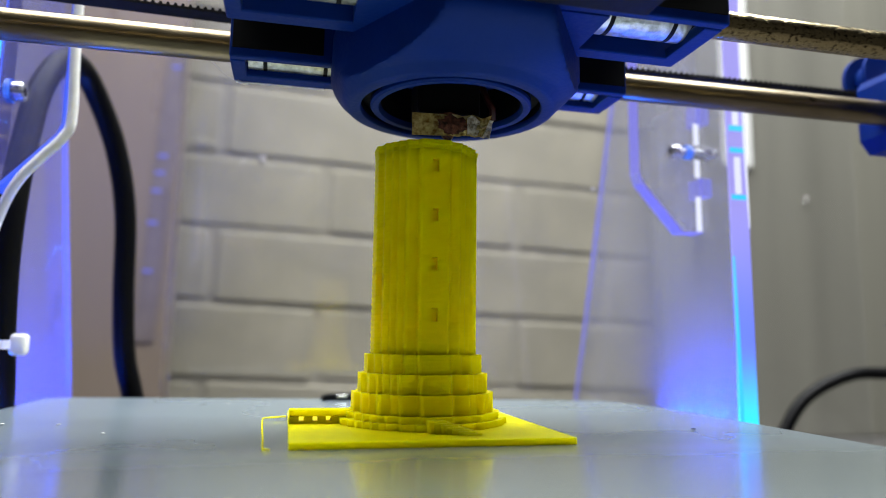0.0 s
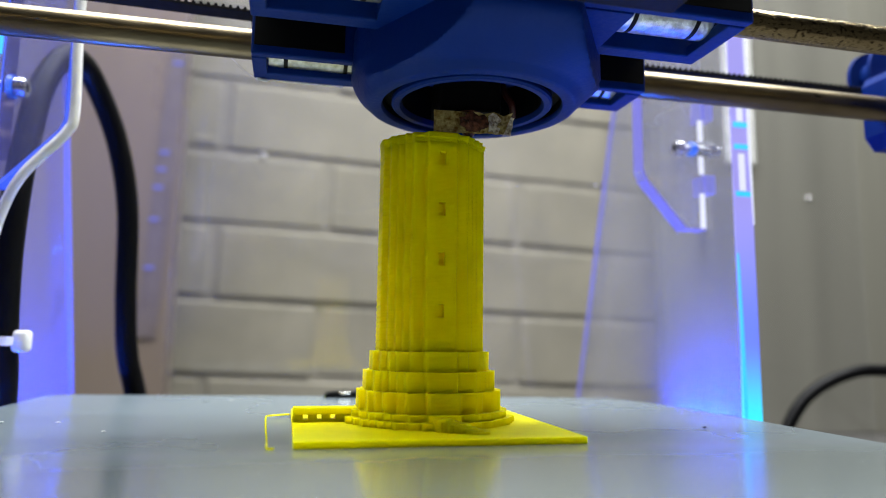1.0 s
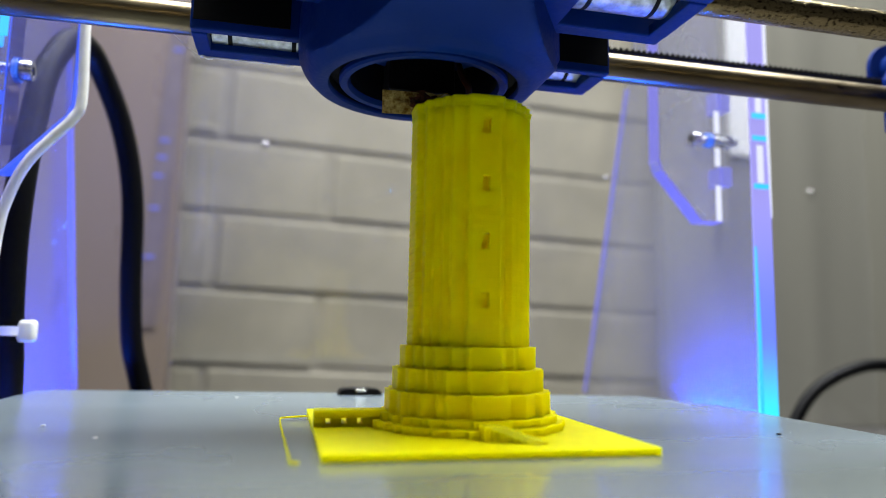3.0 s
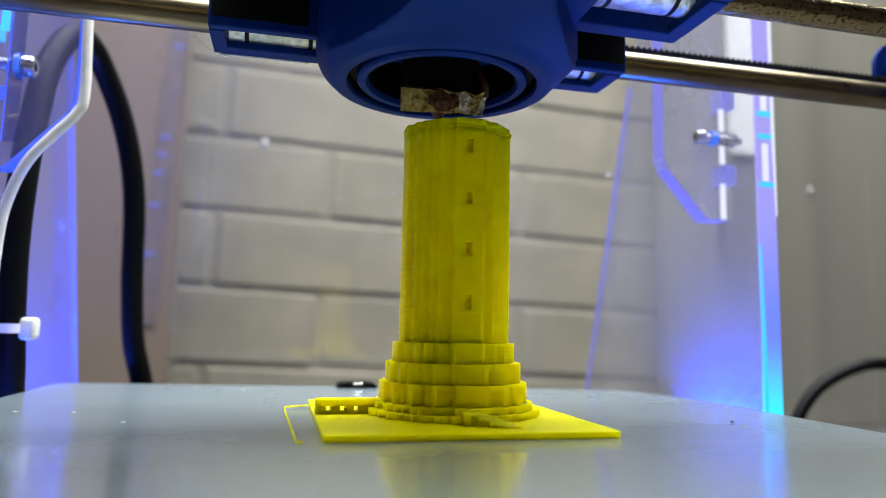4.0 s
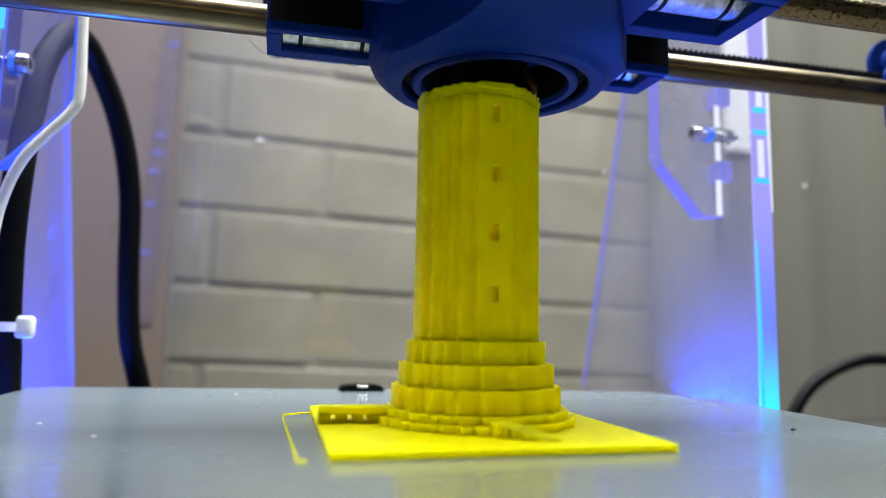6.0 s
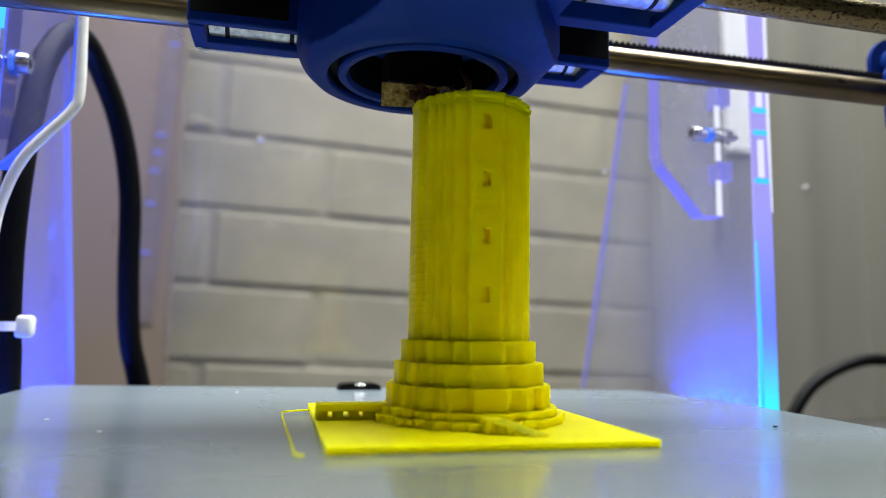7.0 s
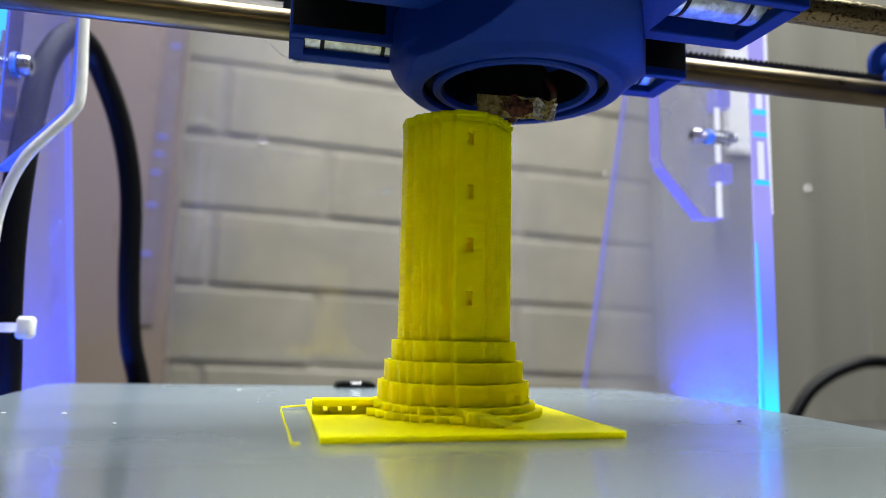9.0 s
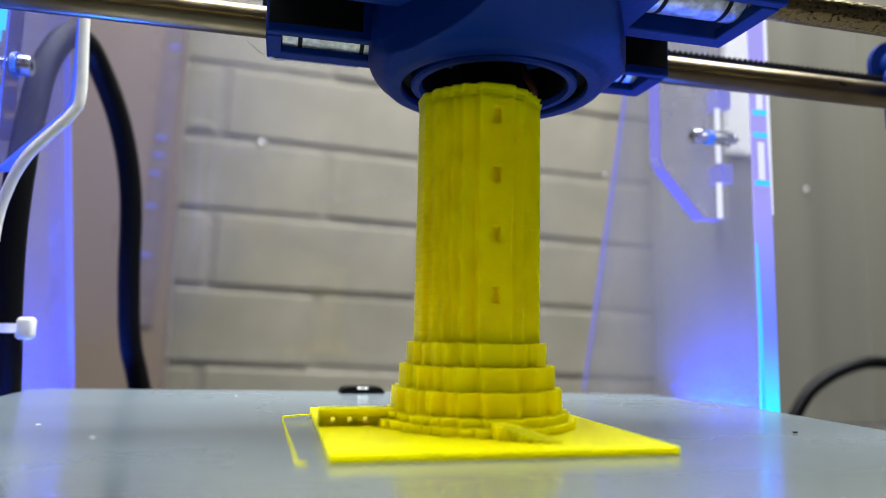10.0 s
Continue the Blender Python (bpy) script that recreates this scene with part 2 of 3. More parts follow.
def box(bm, x0, x1, y0, y1, z0, z1, bevel=0.0, seg=2):
    r = bmesh.ops.create_cube(bm, size=1)
    vs = r["verts"]
    for v in vs:
        v.co = Vector(((x0 + x1) / 2 + v.co.x * (x1 - x0), (y0 + y1) / 2 + v.co.y * (y1 - y0), (z0 + z1) / 2 + v.co.z * (z1 - z0)))
    if bevel:
        es = list({e for v in vs for e in v.link_edges})
        bmesh.ops.bevel(bm, geom=es, offset=bevel, segments=seg, affect="EDGES", profile=0.5)
    return bm


def rod(bm, a, b, r, seg=24, r2=None, cap=True):
    a, b = Vector(a), Vector(b)
    m = Matrix.Translation((a + b) / 2) @ (b - a).to_track_quat("Z", "Y").to_matrix().to_4x4()
    bmesh.ops.create_cone(bm, cap_ends=cap, segments=seg, radius1=r, radius2=r if r2 is None else r2, depth=(b - a).length, matrix=m)
    return bm


def prism(bm, outline, axis, a0, a1):
    """A flat outline (two coordinates) carried from a0 to a1 along an axis."""
    def put(p, a):
        return {"x": (a, p[0], p[1]), "y": (p[0], a, p[1]), "z": (p[0], p[1], a)}[axis]
    lo = [bm.verts.new(put(p, a0)) for p in outline]
    hi = [bm.verts.new(put(p, a1)) for p in outline]
    n = len(outline)
    bm.faces.new(lo)
    bm.faces.new(hi[::-1])
    for i in range(n):
        bm.faces.new((lo[i], lo[(i + 1) % n], hi[(i + 1) % n], hi[i]))
    return bm


def smooth_path(points, steps=8):
    pts = [Vector(p) for p in points]
    pts = [pts[0] * 2 - pts[1]] + pts + [pts[-1] * 2 - pts[-2]]
    out = []
    for i in range(1, len(pts) - 2):
        p0, p1, p2, p3 = pts[i - 1:i + 3]
        for k in range(steps):
            t = k / steps
            out.append(0.5 * (2 * p1 + (p2 - p0) * t + (2 * p0 - 5 * p1 + 4 * p2 - p3) * t * t + (3 * p1 - p0 - 3 * p2 + p3) * t ** 3))
    out.append(pts[-2])
    return out


def sweep(bm, path, r, seg=14, flat=1.0):
    """A round bar along a path."""
    rings, up = [], Vector((0, 1, 0.01)).normalized()
    for i, p in enumerate(path):
        d = (path[min(i + 1, len(path) - 1)] - path[max(i - 1, 0)]).normalized()
        s = d.cross(up).normalized()
        u = s.cross(d).normalized()
        rings.append([bm.verts.new(p + r * (math.cos(k * 2 * math.pi / seg) * s + flat * math.sin(k * 2 * math.pi / seg) * u)) for k in range(seg)])
    for a, b in zip(rings, rings[1:]):
        for k in range(seg):
            bm.faces.new((a[k], a[(k + 1) % seg], b[(k + 1) % seg], b[k]))
    bm.faces.new(rings[0][::-1])
    bm.faces.new(rings[-1])
    return bm


def rings_mesh(bm, rings, cap=(True, True)):
    vs = [[bm.verts.new(p) for p in ring] for ring in rings]
    n = len(vs[0])
    for a, b in zip(vs, vs[1:]):
        for k in range(n):
            bm.faces.new((a[k], a[(k + 1) % n], b[(k + 1) % n], b[k]))
    if cap[0]:
        bm.faces.new(vs[0][::-1])
    if cap[1]:
        bm.faces.new(vs[-1])
    return bm


# ---- the room ----
def build_room():
    bm = bmesh.new()
    box(bm, -1500, 1500, -1400, 700, -760, -740)
    tagged(part("floor", bm, TABLE), "grey floor under the printer table", "floor", kind="structure")
    bm = bmesh.new()
    box(bm, -1500, 1500, -1400, 700, 1600, 1640)
    tagged(part("ceiling", bm, PLASTER), "unseen plain room ceiling, kept dark", "ceiling", kind="structure")
    for name, dims in (("wall_west", (-1540, -1500, -1400, 700)), ("wall_east", (1500, 1540, -1400, 700)), ("wall_south", (-1540, 1540, -1440, -1400)),
                       ("wall_far", (-1540, 1540, 700, 740))):
        bm = bmesh.new()
        box(bm, *dims, -760, 1600)
        tagged(part(name, bm, PLASTER), "unseen plain room wall, kept dark", "wall", kind="structure")
    bm = bmesh.new()
    box(bm, -700, 900, -230, 455, -95, -65, 3)
    tagged(part("table", bm, TABLE), "grey laminate table top under the printer", "table")


WALL_TILT = 1.75
COURSE, LENGTH = 65.6, 186.2


def build_brick_wall():
    bm = bmesh.new()
    box(bm, -330, 480, 1.9, 90, -420, 700)
    wall = part("wall_north", bm, MORTAR)
    tagged(wall, "pale painted brick wall with recessed grey joints", "wall", kind="structure")
    wall.matrix_world = pose(0, 0.460, 0, 0, 0, 1.0) @ pose(0, 0, 0, 0, WALL_TILT, 0)
    kinds = []
    rnd = random.Random(5)
    for k in range(5):
        bm = bmesh.new()
        w = LENGTH - 9 + rnd.uniform(-2, 2)
        hgt = COURSE - 6.5 + rnd.uniform(-1.5, 1.5)
        box(bm, -w / 2, w / 2, 0, 14, -hgt / 2, hgt / 2, 1.8, 3)
        ob = part("brick", bm, BRICK, wall)
        kinds.append(ob)
    joints = bmesh.new()
    used = set()
    for row in range(-3, 8):
        v = 51.2 + COURSE * (row + 0.5)
        off = -10.2 if row % 2 else -103.3
        for col in range(-2, 4):
            u = off + LENGTH * (col + 0.5)
            if not -320 < u < 470:
                continue
            box(joints, u - LENGTH / 2 - 8, u - LENGTH / 2 + 8, 1.2, 8, v - 28, v + 28)
            k = rnd.randrange(5)
            if k not in used:
                ob = kinds[k]
                used.add(k)
            else:
                ob = new("brick", kinds[k].data)
                ob.parent = wall
            ob.location = (u * MM, rnd.uniform(-0.6, 0.8) * MM, v * MM)
            ob.rotation_euler = (0, radians(rnd.uniform(-0.4, 0.4)), 0)

    bm = bmesh.new()
    bmesh.ops.create_icosphere(bm, subdivisions=3, radius=1)
    for v in bm.verts:
        v.co = Vector((v.co.x * 12, v.co.y * 0.9, v.co.z * (4.5 - 1.5 * v.co.x) + 1.5 * noise.noise(v.co * 2)))
    drip = part("paint_drip", bm, BRICK, wall, "thick dried drip of wall paint", True)
    drip.location = wall.matrix_world.inverted() @ Vector((-0.1131, 0.459, 0.195))

    tagged(part("upright_joint", joints, JOINT_PAINT, wall, "flush painted upright joints"), kind="stuff")


def build_glints():
    """Polished beads added on wall and panel to catch the lamp's light as glints."""
    for x, y, z in ((-62.7, 459, 183.5), (475.5, 423.5, 169.4)):
        bm = bmesh.new()
        bmesh.ops.create_uvsphere(bm, u_segments=20, v_segments=12, radius=2.1)
        ob = part("glint_bead", bm, CHROME, None, "", True)
        ob.matrix_world = pose(x * MM, y * MM, z * MM)
        ob.scale = (1, 0.6, 1)
        tagged(ob, "small chrome bead added for a bright glint", "screw", "wall screws")


def build_panels():
    bm = bmesh.new()
    box(bm, -640, -121, 380, 398, -65, 900, 2)
    ob = part("side_panel", bm, BROWN)
    tagged(ob, "brown glossy laminate panel standing beside the brick wall", "panel")
    bm = bmesh.new()
    box(bm, -120.9, -119.7, 380.6, 397.4, -65, 900, 0.3)
    part("edge_band", bm, BROWN, ob, "thin edge band of the panel")
    bm = bmesh.new()
    box(bm, 312, 900, 425, 443, -65, 900, 2)
    ob = part("side_panel", bm, GREY)
    tagged(ob, "grey brushed sheet panel standing beside the brick wall", "panel")
    # White bar added behind the right frame to stand for glare on its sheet.
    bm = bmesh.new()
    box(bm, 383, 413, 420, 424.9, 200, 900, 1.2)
    part("glare_bar", bm, WHITE, ob, "white bar added in place of glare on the clear frame")


def build_rear_sheet():
    """Clear sheet between the printer and the wall, which mirrors the tower faintly."""
    bm = bmesh.new()
    box(bm, -96, 330, 211, 214, -65, 420, 0.4)
    ob = part("clear_rear_panel", bm, REAR_SHEET)
    ob.visible_shadow = False
    for line in ([(-50.1, 119.3), (-61.0, 117.3), (-70.9, 111.0)], [(-58.9, 115.6), (-55.9, 110.8), (-50.8, 105.4)],
                 [(-77.2, 116.3), (-78.4, 101.9), (-77.9, 68.1)], [(-22.3, 92.8), (-9.3, 90.4), (2.3, 92.2), (21.4, 100.2)],
                 [(-52.8, 118.3), (-41.5, 113.4), (-23.0, 111.6)]):
        bm = bmesh.new()
        sweep(bm, smooth_path([(x, 210.8, z) for x, z in line]), 0.35, 6, 0.3)
        part("scratch", bm, SCRATCH, ob, "pale scratch in the clear sheet", True)
    tagged(ob, "dusty clear acrylic sheet standing behind the printer", "panel")


# ---- printer frame ----
def build_frame_side(sign, x_in, x_out, label):
    side = thing("printer_side_frame", label, "printer frame", x_in)
    s = 1 if x_out > x_in else -1
    t = abs(x_out - x_in)
    outline = [(42, -70), (42, 190), (108, 190), (128, 137), (176, -8), (196, -70)]
    bm = bmesh.new()
    prism(bm, outline, "x", 0, s * t)
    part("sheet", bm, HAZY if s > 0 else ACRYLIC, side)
    # Front edge glow is painted on a thin emissive face.
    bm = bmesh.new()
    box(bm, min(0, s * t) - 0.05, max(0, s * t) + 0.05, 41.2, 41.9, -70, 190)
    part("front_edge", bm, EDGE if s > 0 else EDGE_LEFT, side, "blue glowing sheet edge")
    # Notches carry the edge's bright glints as painted emission.
    for z0, z1, mat in ((73.9, 87.0, GLARE_WHITE), (98.6, 104.0, GLARE_WHITE), (88.6, 90.4, EDGE_CYAN), (71.8, 73.6, EDGE_CYAN), (96.4, 98.4, EDGE_CYAN)):
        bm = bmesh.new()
        w0, w1 = (2.2, 4.6) if mat is GLARE_WHITE else (0.6, 6.4)
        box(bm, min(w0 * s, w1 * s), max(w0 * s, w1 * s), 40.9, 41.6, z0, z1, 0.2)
        part("edge_notch", bm, mat, side, "sheet edge notch with its bright glint painted on")
    # Faint violet glow of the rear edge, painted as emission.
    bm = bmesh.new()
    prism(bm, [(176.2, -8), (177, -8), (129, 137), (128.2, 137)], "x", 0, s * t * 0.25)
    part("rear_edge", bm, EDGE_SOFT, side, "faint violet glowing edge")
    # bracket plate across the frame
    y0, y1 = 58, 64
    pts = [(0, 62.5), (-8.5 * s, 62.5), (-24.0 * s, 80), (-25.3 * s, 83), (-25.3 * s, 190), (0, 190)]
    if s < 0:
        pts = [(x - 1.8 * (x > 5), z + 1.8 * (z < 100)) for x, z in pts]
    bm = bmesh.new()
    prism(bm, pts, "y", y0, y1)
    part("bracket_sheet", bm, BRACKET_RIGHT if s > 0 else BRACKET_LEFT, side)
    # Glow of the bracket edge and tabs is painted as emission.
    edge = [(-0.2 * s, 62.5), (-8.5 * s, 62.5), (-24.0 * s, 80), (-25.3 * s, 83.5), (-25.3 * s, 190)]
    deep = 0.5 if s > 0 else 0.7
    if s < 0:
        edge = [(x - 1.8 * (x > 5), z + 1.8 * (z < 100)) for x, z in edge]
    inner = [(x + deep * s, z + deep * 0.9) for x, z in edge[::-1]]
    bm = bmesh.new()
    prism(bm, edge + inner, "y", y0 - 0.1, y1 + 0.1)
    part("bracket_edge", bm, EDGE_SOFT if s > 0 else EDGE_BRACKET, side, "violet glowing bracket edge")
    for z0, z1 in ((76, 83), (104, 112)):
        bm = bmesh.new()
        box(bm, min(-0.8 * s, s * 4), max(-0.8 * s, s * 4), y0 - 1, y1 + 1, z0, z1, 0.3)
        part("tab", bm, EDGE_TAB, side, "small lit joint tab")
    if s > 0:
        # Cyan core of the edge glow, painted as an emissive sliver.
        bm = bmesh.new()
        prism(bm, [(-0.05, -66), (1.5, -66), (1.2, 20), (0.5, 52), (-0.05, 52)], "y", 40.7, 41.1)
        part("painted_core_glow", bm, EDGE_CYAN, side, "bright cyan glow painted along the sheet edge")
        # White bead added to stand for a small glint on the frame.
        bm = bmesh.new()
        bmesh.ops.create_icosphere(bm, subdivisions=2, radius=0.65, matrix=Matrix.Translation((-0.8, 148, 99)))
        part("glint_dot", bm, WHITE, side, "small white bead added for a glint", True)
        # White glare on the sheet corner, painted as a glowing sliver.
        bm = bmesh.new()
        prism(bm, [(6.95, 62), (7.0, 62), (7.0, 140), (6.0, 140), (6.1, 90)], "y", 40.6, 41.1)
        part("corner_glare", bm, GLARE_WHITE, side, "white glare painted on the sheet edge corner")
        # White glare along the bracket joint, painted as glowing bars.
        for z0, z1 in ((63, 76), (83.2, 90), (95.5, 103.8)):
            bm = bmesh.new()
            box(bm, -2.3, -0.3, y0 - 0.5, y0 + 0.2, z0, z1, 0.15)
            part("joint_edge", bm, GLARE_WHITE, side, "joint edge with painted white glare")
    else:
        bm = bmesh.new()
        box(bm, -4.5, 1.0, y0 - 1.2, y1 + 1, 103.5, 107.5, 0.4)
        part("tab", bm, EDGE_CYAN, side, "cyan lit joint tab")
        for xa, xb, za, zb, mat, lab in ((5.4, 8.9, 72, 150, SLOT, "dark slot in the clear bracket"), (4.9, 5.2, 72, 150, EDGE_BRACKET, "blue lit slot edge"),
                                         (2.2, 4.4, 104.5, 111.5, EDGE_CYAN, "cyan lit joint tab"), (1.6, 4.7, 84, 88, EDGE_BRACKET, "blue lit joint tab")):
            bm = bmesh.new()
            box(bm, xa, xb, y0 - 0.9, y0 - 0.2, za, zb, 0.1)
            part("joint_slot", bm, mat, side, lab)
    return side


def build_screw(x, y, z, s, k=1.0):
    ob = thing("machine_screw", "shiny zinc socket screw through the clear bracket", "screw", x, y, z, "bracket screws")
    bm = bmesh.new()
    rod(bm, (0, 0, 0), (-3.0 * s * k, 0, 0), 2.75 * k, 24)
    bmesh.ops.bevel(bm, geom=[e for e in bm.edges if e.calc_face_angle(0) > 1], offset=0.3, segments=2, affect="EDGES")
    part("screw_head", bm, ZINC, ob, "", True)
    bm = bmesh.new()
    rod(bm, (-2.9 * s * k, 0, 0), (-3.05 * s * k, 0, 0), 1.3 * k, 6)
    part("socket", bm, BLACK, ob, "dark hexagon socket")
    bm = bmesh.new()
    rod(bm, (0, 0, 0), (15.5 * s, 0, 0), 1.5 * k, 14)
    part("shank", bm, ZINC, ob)
    for i in range(8):
        bm = bmesh.new()
        rod(bm, ((2.5 + i * 0.8) * s, 0, 0), ((2.9 + i * 0.8) * s, 0, 0), 1.72 * k, 14)
        part("thread", bm, ZINC, ob)
    bm = bmesh.new()
    rod(bm, (10 * s, 0, 0), (12.6 * s, 0, 0), 3.1 * k, 6)
    part("nut", bm, ZINC, ob)
    if s < 0:
        bm = bmesh.new()
        box(bm, min(0.4 * s, 1.6 * s), max(0.4 * s, 1.6 * s), -4.6, 4.6, -4.6, 4.6, 0.55)
        part("washer", bm, ACRYLIC, ob, "square clear washer catching blue light")
    # Spacer added on the shank; blue reflected light is painted as emission.
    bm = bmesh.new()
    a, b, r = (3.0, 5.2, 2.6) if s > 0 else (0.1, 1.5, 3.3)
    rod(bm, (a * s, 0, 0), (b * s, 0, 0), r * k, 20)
    part("spacer", bm, SPACER_GLOW, ob, "clear spacer with its blue light painted as glow")


def build_led_strips():
    # Third strip and the raised lips are unseen additions that steer blue light.
    for x0, x1, y0, y1, z, lip_top, mat in ((104.5, 111.0, 38, 86, -11, -7, LED_RIGHT), (-122.0, -114.0, 62, 160, -22, -13, LED),
                                            (-181, -174, 0, 160, -22, -13, LED)):
        bm = bmesh.new()
        box(bm, x0, x1, y0, y1, z - 2, z)
        ob = part("light_strip", bm, mat)
        tagged(ob, "blue light strip, unseen, low beside the frame", "light strip", "blue light strips")
        bm = bmesh.new()
        box(bm, x0 - 1.6, x1 + 1.6, y0 - 2, y1 + 2, -65, z - 2.2)
        for lip in (x0 - 1.6, x1 + 0.4):
            box(bm, lip, lip + 1.2, y0 - 2, y1 + 2, z - 2.2, lip_top)
        for lip in (y0 - 3, y1 + 1.8):
            box(bm, x0 - 1.6, x1 + 1.6, lip, lip + 1.2, z - 2.2, lip_top)
        part("profile", bm, BLACK, ob)


def build_panel_reflection():
    # Band and dots paint the light strip's reflection; no lamps hang here.
    ob = thing("panel_reflection_band", "painted reflection of blue lamps on the brown panel", "light strip", -131, 379.4, 0)
    bm = bmesh.new()
    prism(bm, [(-12.5, 20), (0.5, 20), (11.0, 260), (-1.0, 260)], "y", -0.4, 0)
    part("strip", bm, REFLECTION_TONE, ob)
    for x, z in ((4.5, 231.5), (-1.2, 160.2), (-2.4, 147.0), (-4.0, 132.9), (-5.2, 108.4), (-6.5, 72)):
        bm = bmesh.new()
        box(bm, x - 3.4, x + 3.4, -0.7, -0.45, z - 1.3, z + 1.3, 0.1)
        part("lamp", bm, REFLECTED_DOT, ob, "small painted reflection of a blue lamp")


ROD_Z, FRONT_ROD_Z = 98.2, 99.1


def build_rods():
    for y, z, r, mat, lab in ((17.4, ROD_Z, 4.0, STEEL, "polished steel guide rod of the print head"),
                                (-23.6, FRONT_ROD_Z, 3.5, GREASY, "greasy pitted steel guide rod of the print head")):
        bm = bmesh.new()
        rod(bm, (-190, 0, 0), (172, 0, 0), r, 40)
        ob = part("guide_rod", bm, mat, None, "", True)
        ob.location = (0, y * MM, z * MM)
        tagged(ob, lab, "rod", "guide rods")


def build_belt():
    """The belt's two runs, from the carriage to either end of the axis."""
    for x0, x1, z, tilt in ((-190.0, -20.0, 113.2, 1.05), (26.0, 166.0, 109.9, -0.25)):
        bm = bmesh.new()
        box(bm, x0, x1, -3, 3, -0.7, 0)
        belt = part("drive_belt", bm, BELT)
        belt.matrix_world = pose(0, 0.0335, z * MM, 0, tilt, 0)
        tagged(belt, "black toothed drive belt behind the guide rod", "belt", "belt runs")
        bm = bmesh.new()
        for i in range(int((x1 - x0) / 2)):
            xc = x0 + 1 + 2 * i
            prism(bm, [(xc - 0.55, -0.05), (xc + 0.55, -0.05), (xc + 0.3, 0.75), (xc - 0.3, 0.75)], "y", -3, 3)
        tagged(part("belt_teeth", bm, BELT, belt), kind="stuff")


def build_axis_end():
    end = thing("axis_end_bracket", "blue printed bracket that holds the guide rods", "bracket", 155.7, 0, 87)
    bm = bmesh.new()
    box(bm, 6, 50, -36, -13, 2, 26, 1.2)
    part("rod_clamp", bm, BLUE, end)
    bm = bmesh.new()
    prism(bm, [(0, 5), (0, 23), (2, 26), (50, 26), (50, 0.5), (3.5, 0.5)], "y", 6, 29)
    part("rod_clamp", bm, BLUE, end)
    bm = bmesh.new()
    box(bm, 12, 50, -13, 6, 4, 24, 1.0)
    part("bridge", bm, BLUE, end)
    pulley = thing("idler_pulley", "blue printed idler pulley carrying the belt", "pulley", 169.5, 33.5, 117.4)
    for y0 in (-5.2, 3.6):
        bm = bmesh.new()
        rod(bm, (0, y0, 0), (0, y0 + 1.6, 0), 10.2, 40)
        part("flange", bm, BLUE, pulley)
    bm = bmesh.new()
    rod(bm, (0, -3.7, 0), (0, 3.7, 0), 6.2, 40)
    part("hub", bm, BLUE, pulley)
    bm = bmesh.new()
    rod(bm, (0, -12, 0), (0, 6.5, 0), 1.6, 20)
    part("axle", bm, ZINC, pulley)


# ---- cables ----
def build_cables():
    bm = bmesh.new()
    sweep(bm, smooth_path([(-120.5, 82, -66), (-121.0, 80, 0), (-121.8, 78, 22), (-121.9, 76, 45), (-121.2, 76, 67), (-120.8, 80, 87), (-120.6, 87, 105), (-118.8, 99, 120.5), (-116.0, 108, 124), (-112.3, 118.0, 118.3), (-105.4, 128.0, 98.8), (-101.0, 134.0, 73.2), (-100.0, 138.0, 37.5), (-98.4, 140.0, 15.2), (-94.8, 142.0, -0.8), (-84, 146, -45), (-74, 150, -63)]), 4.15, 20)
    tagged(part("power_cable", bm, RUBBER, None, "", True), "thick black cable looping beside the printer frame", "cable")
    bm = bmesh.new()
    sweep(bm, smooth_path([(-101.6, 56.6, 150), (-101.4, 56.6, 112), (-100.6, 56.6, 88), (-102.4, 56.6, 81.5), (-108, 56.6, 74.5), (-113.6, 56.8, 67.2), (-117.8, 58, 58), (-120.3, 59, 46), (-121.2, 60, 20), (-122, 60, -66)]), 1.5, 12)
    tagged(part("thin_tube", bm, WHITE, None, "", True), "thin white tube running along the clear bracket", "tube")
    tie = thing("cable_tie", "white nylon cable tie round the black cable", "cable tie", -116.6, 78, 19.2)
    bm = bmesh.new()
    box(bm, -2.6, 2.8, -2.4, 2.4, -3.4, 3.4, 1.4, 3)
    part("tie_head", bm, WHITE, tie, "", True)
    bm = bmesh.new()
    rod(bm, (-5.2, 0, -1.4), (-5.2, 0, 1.4), 4.5, 24)
    part("strap", bm, WHITE, tie)
    bm = bmesh.new()
    sweep(bm, smooth_path([(209, 150, -66), (212, 150, -34), (218.1, 150, -18.5), (230.7, 150, -4.3), (251.6, 150, 5.4), (275.7, 150, 8.4), (330, 150, 2), (400, 160, -62)]), 3.2, 12)
    tagged(part("power_cable", bm, RUBBER, None, "", True), "black cable lying in a loop on the table", "cable")


